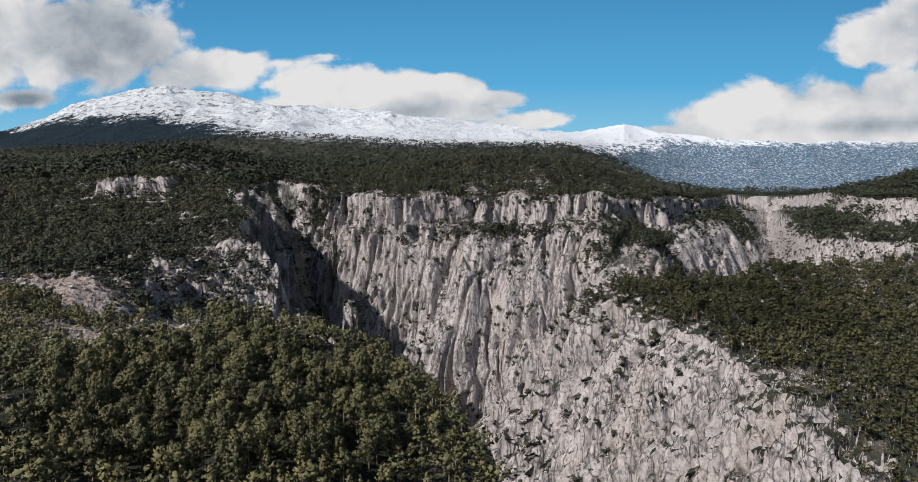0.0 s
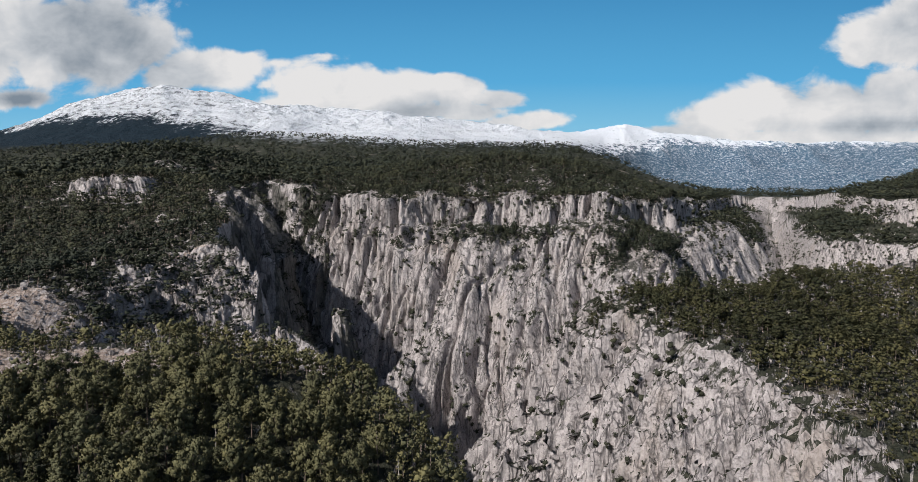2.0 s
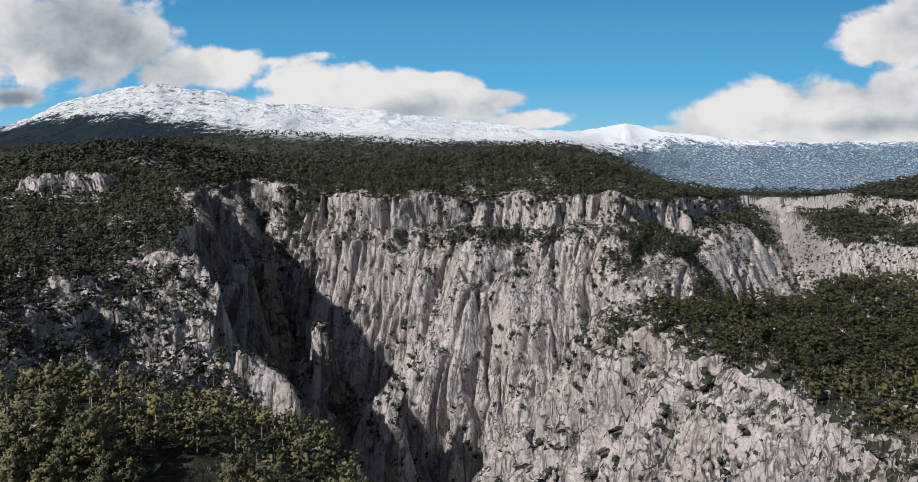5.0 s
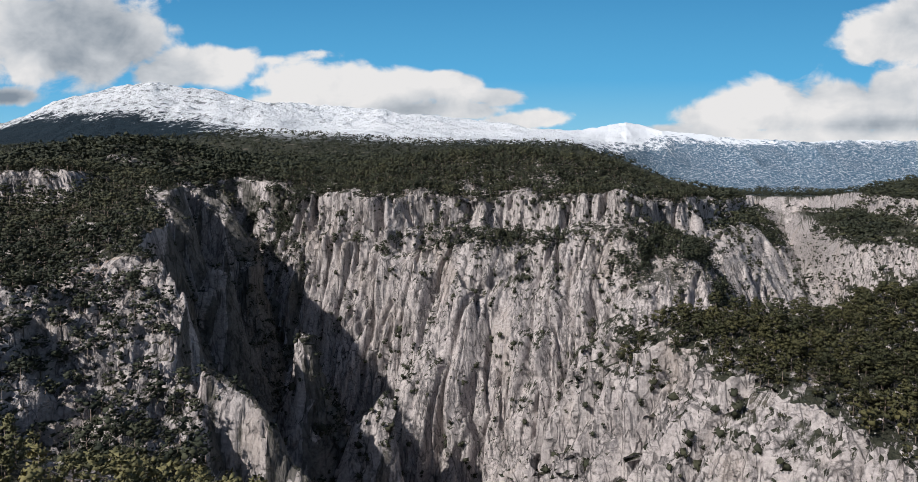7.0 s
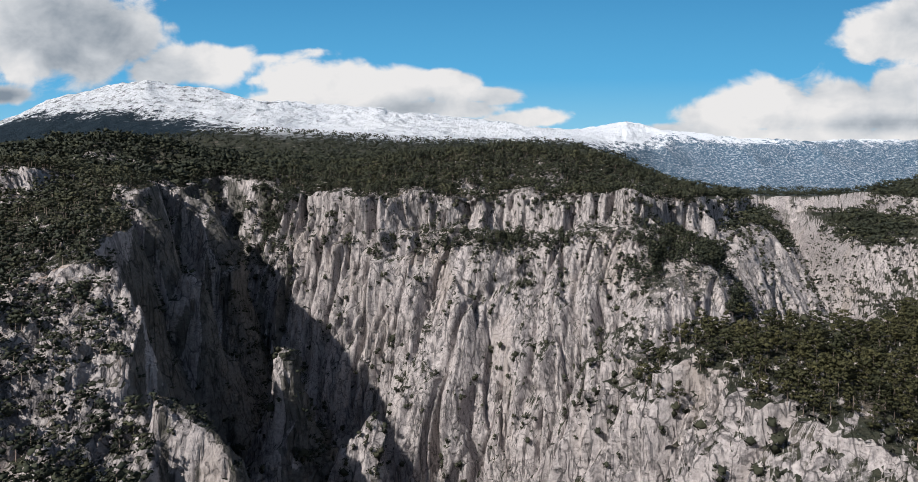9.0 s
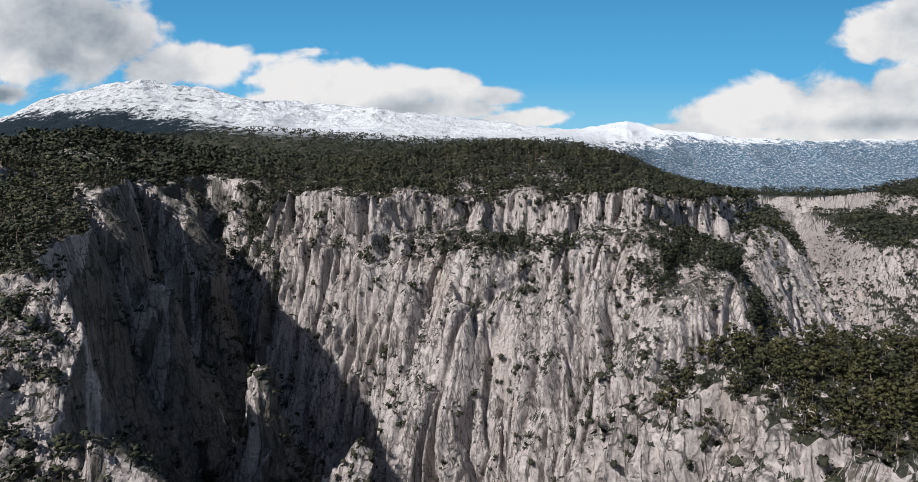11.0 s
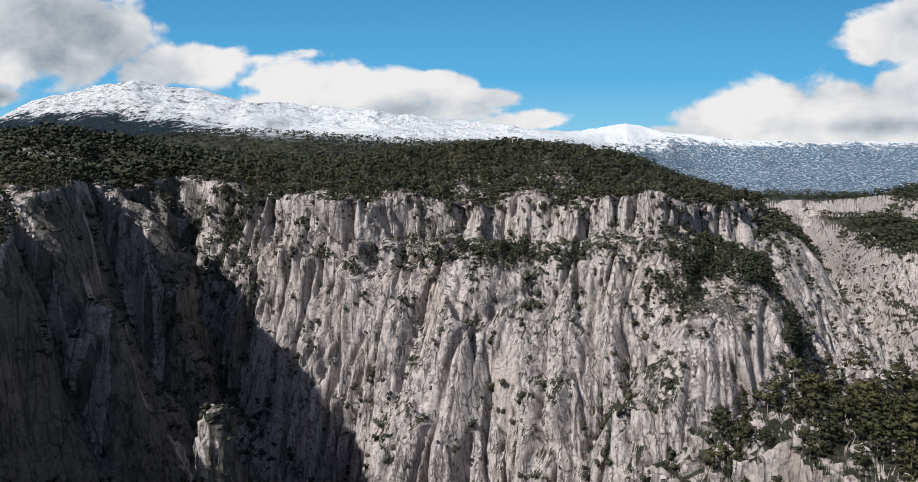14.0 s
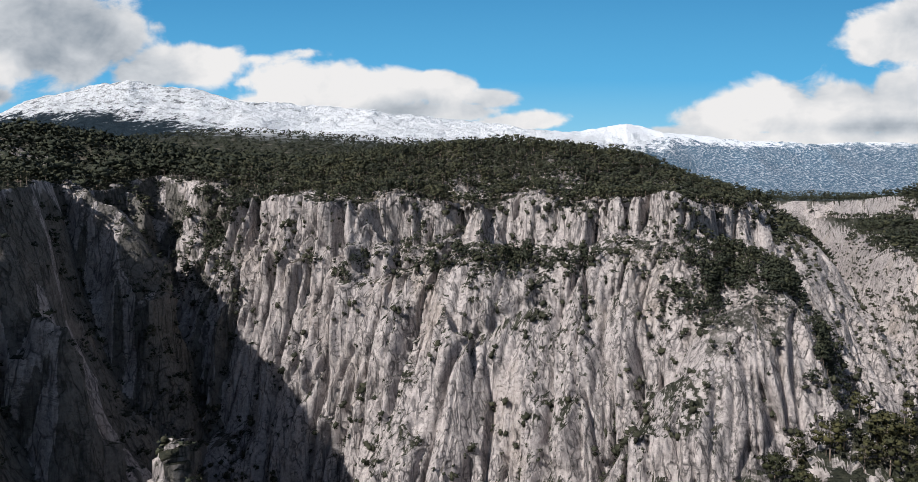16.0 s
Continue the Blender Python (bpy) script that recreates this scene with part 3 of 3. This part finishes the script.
def clump_cloud(rng, centres, radii, tufts, size, core=0.6):
    """Leafy clumps: fine tufts all over a small ragged core, with the soft roundness of a crown in their normals."""
    vs, fs, ns, n = [], [], [], 0
    middle = np.mean(centres, 0)
    for c, r in zip(centres, radii):
        out_c = (np.asarray(c) - middle) / max(np.linalg.norm(np.asarray(c) - middle), 1e-6)
        ball_v = OCTA_V * rng.uniform(0.75, 1.2, (6, 1)) * (core * r, core * r, 0.7 * core * r) @ np.asarray(Euler(rng.uniform(0, 6, 3)).to_matrix())
        vs.append(ball_v + c)
        fs.append(OCTA_F + n)
        ns.append(ball_v / np.linalg.norm(ball_v, axis=1, keepdims=True) + 0.6 * out_c)
        n += 6
        d = rng.normal(size=(tufts, 3))
        d /= np.linalg.norm(d, axis=1, keepdims=True)
        d[:, 2] = d[:, 2] * 0.75 + 0.1
        mid = c + d * (r, r, 0.75 * r) * rng.uniform(0.45, 1.05, (tufts, 1))
        out = 0.6 * d + rng.normal(0, 0.45, (tufts, 3)) + (0, 0, 0.55)
        out /= np.linalg.norm(out, axis=1, keepdims=True)
        tip = mid + out * size * rng.uniform(0.6, 1.3, (tufts, 1))
        side = np.cross(out, rng.normal(size=(tufts, 3)))
        side *= size * 0.45 / np.maximum(np.linalg.norm(side, axis=1, keepdims=True), 1e-6)
        soft = d + 0.6 * out_c + (0, 0, 0.15)
        turned = np.einsum("ij,ij->i", np.cross(2 * side, tip - mid + side), soft) < 0
        side[turned] *= -1
        vs.append(np.stack([mid - side, mid + side, tip], 1).reshape(-1, 3))
        ns.append(np.repeat(soft, 3, 0))
        fs.append(np.arange(3 * tufts).reshape(-1, 3) + n)
        n += 3 * tufts
    ns = np.concatenate(ns)
    return np.concatenate(vs), np.concatenate(fs), ns / np.linalg.norm(ns, axis=1, keepdims=True)


def pine_crown(seed, clumps, tufts, size, old=False):
    """The crown of a pine one metre high: a young cone of whorls, or an old one, open and rounded."""
    rng = np.random.default_rng(seed)
    lean = rng.normal(0, 0.05, 2)
    h = np.sort(rng.uniform(0.42 if old else 0.14, 0.96, clumps))
    if old:
        wide = np.interp(h, [0.4, 0.6, 0.8, 1.0], [0.24, 0.32, 0.24, 0.05]) * rng.uniform(0.3, 1.15, clumps)
        r = np.interp(h, [0.4, 0.7, 1.0], [0.10, 0.115, 0.08])
    else:
        wide = np.interp(h, [0.14, 0.3, 0.6, 0.85, 1.0], [0.15, 0.22, 0.15, 0.07, 0.01]) * rng.uniform(0.4, 1.15, clumps)
        r = np.interp(h, [0.14, 0.5, 1.0], [0.10, 0.09, 0.04])
    ang = np.arange(clumps) * 2.4 + rng.uniform(-0.5, 0.5, clumps)
    c = np.stack([np.cos(ang) * wide + lean[0] * h, np.sin(ang) * wide + lean[1] * h, h], 1)
    return clump_cloud(rng, c, r * rng.uniform(0.75, 1.25, clumps) * (30 / clumps) ** 0.36, tufts, size)


def tube(points, radii, sides=6):
    vs, fs = [], []
    for k, (p, r) in enumerate(zip(points, radii)):
        a = np.arange(sides) * 2 * np.pi / sides
        vs.append(np.stack([np.cos(a) * r + p[0], np.sin(a) * r + p[1], np.full(sides, p[2])], 1))
    for k in range(len(points) - 1):
        for s in range(sides):
            a, b = k * sides + s, k * sides + (s + 1) % sides
            fs += [(a, b, b + sides), (a, b + sides, a + sides)]
    return np.concatenate(vs), np.array(fs)


def pine_trunk(seed):
    rng = np.random.default_rng(seed)
    hs = np.array([-0.06, 0.0, 0.2, 0.45, 0.7, 0.9])
    bend = np.cumsum(rng.normal(0, 0.012, (6, 2)), 0)
    v, f = tube(np.column_stack([bend, hs]), [0.026, 0.022, 0.018, 0.014, 0.009, 0.003], 6)
    vs, fs, n = [v], [f], len(v)
    for k in range(5):
        h0, a = 0.25 + 0.12 * k, 2.4 * k + rng.uniform(0, 1)
        root = np.array([*bend[min(5, 2 + k // 2)], h0])
        tip = root + np.array([math.cos(a), math.sin(a), 0.35]) * rng.uniform(0.12, 0.22)
        v, f = tube([root, (root + tip) / 2 + (0, 0, 0.01), tip], [0.007, 0.005, 0.002], 4)
        vs.append(v)
        fs.append(f + n)
        n += len(v)
    return np.concatenate(vs), np.concatenate(fs)


def crown_mesh(crown):
    return mesh_from("crown", crown[0], crown[1], [PINE], True, None, crown[2])


SHRUBS = [clump_cloud(np.random.default_rng(300 + s), np.random.default_rng(400 + s).uniform(-0.35, 0.35, (3, 3)) + (0, 0, 0.4), [0.50, 0.42, 0.36], 12, 0.17, 0.75) for s in range(5)]
NEAR_CROWNS = [crown_mesh(pine_crown(s, 42, 30, 0.038, s > 1)) for s in range(5)]
NEAR_TRUNKS = [mesh_from("trunk", *pine_trunk(s + 50), [BARK]) for s in range(5)]
MID_CROWNS = [pine_crown(s + 100, 11, 11, 0.066, s > 2) for s in range(6)]
FAR_CROWNS = [pine_crown(s + 200, 3, 5, 0.15, s > 1) for s in range(6)]
EDGE_CROWNS = [pine_crown(s + 170, 18, 20, 0.05, s > 1) for s in range(5)]
TOP_CROWNS = [pine_crown(s + 150, 8, 9, 0.078, s > 1) for s in range(6)]
rng = np.random.default_rng(7)


def stand(name, xs, ys, hs, crowns, label, trunks=False, wide=1.0, zs=None):
    """Many trees that nobody could count, as one object."""
    zs = height(xs, ys) if zs is None else zs
    vs, fs, mi, ns, tint, n = [], [], [], [], [], 0
    kinds, turns = rng.integers(0, len(crowns), len(xs)), rng.uniform(0, 6.28, len(xs))
    tones = rng.uniform(size=len(xs))
    for x, y, z, h, k, a, tone in zip(xs, ys, zs, hs, kinds, turns, tones):
        v, f, nn = crowns[k]
        ca, sa = math.cos(a), math.sin(a)
        c, s = ca * h * wide, sa * h * wide
        vs.append(np.column_stack([v[:, 0] * c - v[:, 1] * s + x, v[:, 0] * s + v[:, 1] * c + y, v[:, 2] * h + z + (0.12 if crowns is SHRUBS else -0.05) * h]))
        ns.append(np.column_stack([nn[:, 0] * ca - nn[:, 1] * sa, nn[:, 0] * sa + nn[:, 1] * ca, nn[:, 2]]))
        fs.append(f + n)
        mi.append(np.zeros(len(f), int))
        tint.append(np.full(len(v), tone, np.float32))
        n += len(v)
        if trunks:
            r = 0.02 * h
            t = np.array([(-r, -r, -1), (r, -r, -1), (0, r, -1), (0, 0, 0.8 * h)])
            vs.append(t + (x, y, z))
            ns.append(np.array([(-0.7, -0.7, 0), (0.7, -0.7, 0), (0, 1, 0), (0, 0, 1)]))
            fs.append(np.array([(0, 1, 3), (1, 2, 3), (2, 0, 3)]) + n)
            mi.append(np.ones(3, int))
            tint.append(np.full(4, tone, np.float32))
            n += 4
    me = mesh_from(name, np.concatenate(vs), np.concatenate(fs), [crowns_mat(name), BARK], True, np.concatenate(mi), np.concatenate(ns))
    me.attributes.new("tint", "FLOAT", "POINT").data.foreach_set("value", np.concatenate(tint))
    return tagged(new(name, me), label, "forest", kind="stuff")


def on_rock(count, weight, seed):
    """Places picked on the steep rock itself, evenly by its area and by the given weight."""
    r = np.random.default_rng(seed)
    area = np.gradient(rows_y)[:, None] * np.abs(np.gradient(gx, axis=1)) * np.sqrt(1 + np.minimum(steep, 4) ** 2)
    p = (area * weight).ravel()
    pick = r.choice(p.size, count, False, p / p.sum())
    return gx.ravel()[pick], gy.ravel()[pick], gz.ravel()[pick]


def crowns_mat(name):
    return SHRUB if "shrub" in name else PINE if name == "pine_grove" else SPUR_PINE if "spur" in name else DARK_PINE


def scatter(x0, x1, y0, y1, gap, steep_lo, steep_hi, bare=0.0, seed=0):
    """Places on a shaken lattice, thinned by steepness and by clearings."""
    r = np.random.default_rng(seed)
    px, py = np.meshgrid(np.arange(x0, x1, gap), np.arange(y0, y1, gap))
    px = px.ravel() + r.uniform(-0.5, 0.5, px.size) * gap
    py = py.ravel() + r.uniform(-0.5, 0.5, py.size) * gap
    seen = np.abs(px) < 0.95 * (py + 130)
    px, py = px[seen], py[seen]
    s = slope(px, py)
    keep = r.uniform(size=len(px)) < 1 - smooth(s, steep_lo, steep_hi)
    keep &= fbm(px, py, 55, 3, 77) > bare - 0.9
    keep &= r.uniform(size=len(px)) > 1.5 * openness(px, py) - 0.25
    return px[keep], py[keep]


def in_gorge(x, y):
    return inside(x, y, GORGE)


def in_spur(x, y):
    w = 6 * fbm(x, y, 18, 2, 88)
    return inside(x + w, y + w, SPUR_RIM + [(2200, -250)])


# the pines of the near hill, one by one
px, py = scatter(-270, 40, 85, 335, 5.3, 1.0, 1.6, -0.3, 1)
keep = (py < 262 + 10 * fbm(px, py, 30, 2, 97)) | (px < -205) | (rng.uniform(size=len(px)) < 0.12)
px, py = px[keep], py[keep]
near = np.argsort(np.hypot(px + 72, py - 176))
PINES = "pines on the near hill"
for n, i in enumerate(near[:300]):
    k = int(rng.integers(0, 5))
    h = rng.uniform(7.0, 12.5) + 1.0 * (k > 2)
    tree = new("pine_tree")
    tree.matrix_world = Matrix.LocRotScale((px[i], py[i], float(height(px[i], py[i])) - 0.2), Euler((0, 0, rng.uniform(0, 6.28))), (h * rng.uniform(0.75, 1.0), h * rng.uniform(0.75, 1.0), h))
    tagged(tree, "dark green pine with an uneven crown on the slope", "tree", PINES)
    for part_name, me in (("trunk", NEAR_TRUNKS[k]), ("crown", NEAR_CROWNS[k])):
        ob = new(part_name, me)
        ob.parent = tree
rest = near[300:]
stand("pine_grove", px[rest], py[rest], rng.uniform(5.5, 11.5, len(rest)), MID_CROWNS, "dark green pines standing close on the near hill", True, 1.15)

# the left hillside, the spur and the plateau
for name, box, gap, steepness, bare, crowns, label in (
        ("pine_wood", (-640, -100, 300, 700), 7.8, (1.3, 2.4), -0.5, TOP_CROWNS, "dark pine wood with rocky clearings on the hillside"),
        ("crag_wood", (-265, -95, 335, 505), 6.4, (5.0, 9.0), -0.5, TOP_CROWNS, "dark pines standing among the crags above the gorge"),
        ("spur_wood", (60, 480, 220, 600), 6.1, (1.2, 1.9), -0.5, TOP_CROWNS, "dense olive green pine wood on the rocky spur"),
        ("spur_edge_wood", (60, 275, 390, 515), 5.2, (1.4, 2.4), -0.5, EDGE_CROWNS, "olive green pines along the edge of the rocky spur"),
        ("plateau_wood", (-330, 330, 780, 985), 7.6, (1.4, 2.6), -0.4, TOP_CROWNS, "dark pine wood along the top of the cliff"),
        ("hill_wood", (-1100, -230, 700, 1250), 9.0, (0.6, 1.2), 0.0, FAR_CROWNS, "dark wooded hills behind the gorge"),
        ("canyon_wood", (330, 1400, 850, 1650), 9.5, (3.0, 7.0), 0.45, FAR_CROWNS, "dark woods on the terraces across the side canyon")):
    px, py = scatter(*box, gap, *steepness, bare, len(name))
    z = height(px, py)
    luck = rng.uniform(size=len(px))
    if name == "pine_wood":
        crags = (px > -265) & (py > 335) & (py < 500)
        keep = ~in_gorge(px - 6, py) & (luck < np.where(crags, 0.0, np.where(py > 440, 1.0, 0.85)))
    elif name == "crag_wood":
        keep = ~in_gorge(px - 3, py) & (luck < 0.5 + 0.45 * smooth(-px, 140, 220)) & (fbm(px, py, 24, 2, 131) > -0.55)
    elif "spur" in name:
        edge = (px < 270) & (py > 400)
        ds, _ = along(px, py, SPUR_RIM)
        thin = 0.5 + 0.5 * smooth(ds + 14 * fbm(px, py, 20, 2, 99), 4, 34)
        keep = in_spur(px, py) & (edge == (name == "spur_edge_wood")) & (luck < thin)
    elif name == "plateau_wood":
        keep = (z > -14) & (luck < 0.5 + smooth(py + 0.2 * px, 790, 860))
    else:
        keep = (z > -48) | ((name == "canyon_wood") & (z > -100) & (px > 480))
        keep &= (name != "canyon_wood") | ~in_gorge(px, py) | (fbm(px, py, 60, 2, 91) > -0.45)
    px, py = px[keep], py[keep]
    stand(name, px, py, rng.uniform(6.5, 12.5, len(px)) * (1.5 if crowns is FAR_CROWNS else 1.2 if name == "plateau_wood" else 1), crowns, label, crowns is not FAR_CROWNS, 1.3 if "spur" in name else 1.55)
sun_side = in_wall * (gy > 540) * (gy < 1000) * (gz > -260)
ledge = np.exp(-(((gz + 46 - 0.02 * gx + 6 * fbm(gx, gy, 40, 2, 123)) / 8) ** 2)) * smooth(gx, -150, -60) * smooth(-gx, -130, -70)
flank = np.exp(-(((gx - 214) / 48) ** 2) - ((gz + 66) / 28) ** 2 - ((gy - 712) / 44) ** 2)
patchy = smooth(fbm(gx - 0.4 * gy, gz, 18, 3, 125), -0.1, 0.5)
px, py, pz = on_rock(1300, sun_side * (0.5 * ledge * patchy + 3.0 * flank * (0.06 + patchy ** 1.5) + 0.5 * hollow * (0.2 + patchy)), 31)
stand("ledge_wood", px, py, rng.uniform(6.0, 11.5, len(px)), TOP_CROWNS, "dark pines on the ledges of the rocky flank", True, 1.3, pz - 0.8)
px, py = scatter(-1900, 1500, 1200, 2750, 29, 0.6, 1.2, 0.4, 9)
stand("far_woods", px, py, rng.uniform(13, 22, len(px)), FAR_CROWNS, "dark far woods below the snowy range", False, 1.6)

# trees added so that the shaded left wall comes out darker
px, py, pz = on_rock(1300, wood_and_shade * (gy > 240), 35)
stand("shade_wood", px, py, rng.uniform(4.5, 9.5, len(px)), FAR_CROWNS, "dark evergreen trees added to darken the shaded wall of the gorge", False, 1.4, pz - 1.0)
# dark shrubs rooted in the clefts of the cliffs
px, py, pz = on_rock(8000, in_wall * (gy > 380) * (gy < 1700) * (gz > -300) * (steep > 0.35) * (0.12 + 0.25 * (gx > 200) * (gy > 800) + patchy ** 2 + 1.4 * ledge + 0.8 * smooth(-np.abs(gz + 14), -14, -4) + 0.8 * hollow), 33)
stand("cliff_shrubs", px, py - 0.8, 2.6 + 5.4 * rng.uniform(size=len(px)) ** 2.2, SHRUBS, "dark evergreen shrubs rooted in clefts of the cliff", False, 1.0, pz - 0.4)


# ---- loose things on the slopes ----
def dead_tree(x, y, h, seed):
    """A bare, bleached pine: a leaning trunk with broken limbs."""
    r = np.random.default_rng(seed)
    tree = tagged(new("dead_tree"), "bare bleached dead pine standing on the slope", "tree", "dead pines on the slopes")
    tree.location = (x, y, float(height(x, y)) - 0.3)
    bend = np.cumsum(r.normal(0, 0.02 * h, (5, 2)), 0)
    zs = np.linspace(0, h, 5)
    v, f = tube(np.column_stack([bend, zs]), np.array([0.024, 0.02, 0.016, 0.011, 0.004]) * h, 7)
    trunk = new("trunk", mesh_from("trunk", v, f, [DEADWOOD]))
    trunk.parent = tree
    for k in range(7):
        at = r.uniform(0.4, 0.95)
        root = np.array([np.interp(at * h, zs, bend[:, 0]), np.interp(at * h, zs, bend[:, 1]), at * h])
        a = r.uniform(0, 6.28)
        tip = root + np.array([math.cos(a), math.sin(a), r.uniform(0.0, 0.6)]) * h * r.uniform(0.10, 0.24) * (1.2 - at)
        v, f = tube([root, (root + tip) / 2 + (0, 0, 0.02 * h), tip], np.array([0.008, 0.006, 0.002]) * h, 4)
        limb = new("limb", mesh_from("limb", v, f, [DEADWOOD]))
        limb.parent = tree


for n, (x, y, h) in enumerate(((-103, 222, 10), (-97, 224, 8.5), (-92, 222, 7), (-112, 236, 8), (-20, 188, 9), (-62, 176, 8), (-180, 250, 7), (-34, 214, 9), (-140, 205, 8))):
    dead_tree(x, y, h, 500 + n)


def boulders(name, boxes, label, seed):
    """Broken blocks of stone lying about, as one object."""
    r = np.random.default_rng(seed)
    vs, fs, n = [], [], 0
    for x0, x1, y0, y1, count, big in boxes:
        px, py = r.uniform(x0, x1, count), r.uniform(y0, y1, count)
        sel = (openness(px, py) > 0.35) & ~in_gorge(px, py)
        px, py = px[sel], py[sel]
        for x, y, z in zip(px, py, height(px, py)):
            size = big * r.uniform(0.25, 1.0) ** 1.6
            v = BLOCK_V * r.uniform(0.6, 1.2, (len(BLOCK_V), 1)) * size * r.uniform(0.6, 1.3, 3) @ np.asarray(Euler(r.uniform(0, 6, 3)).to_matrix())
            vs.append(v + (x, y, z + 0.15 * size))
            fs.append(BLOCK_F + n)
            n += len(BLOCK_V)
    me = mesh_from(name, np.concatenate(vs), np.concatenate(fs), [STONE])
    return tagged(new(name, me), label, "rocks", kind="stuff")


boulders("boulders", [(-290, -40, 120, 345, 5000, 1.5), (-420, -120, 345, 620, 2500, 2.6)], "pale limestone blocks lying in the clearings", 11)
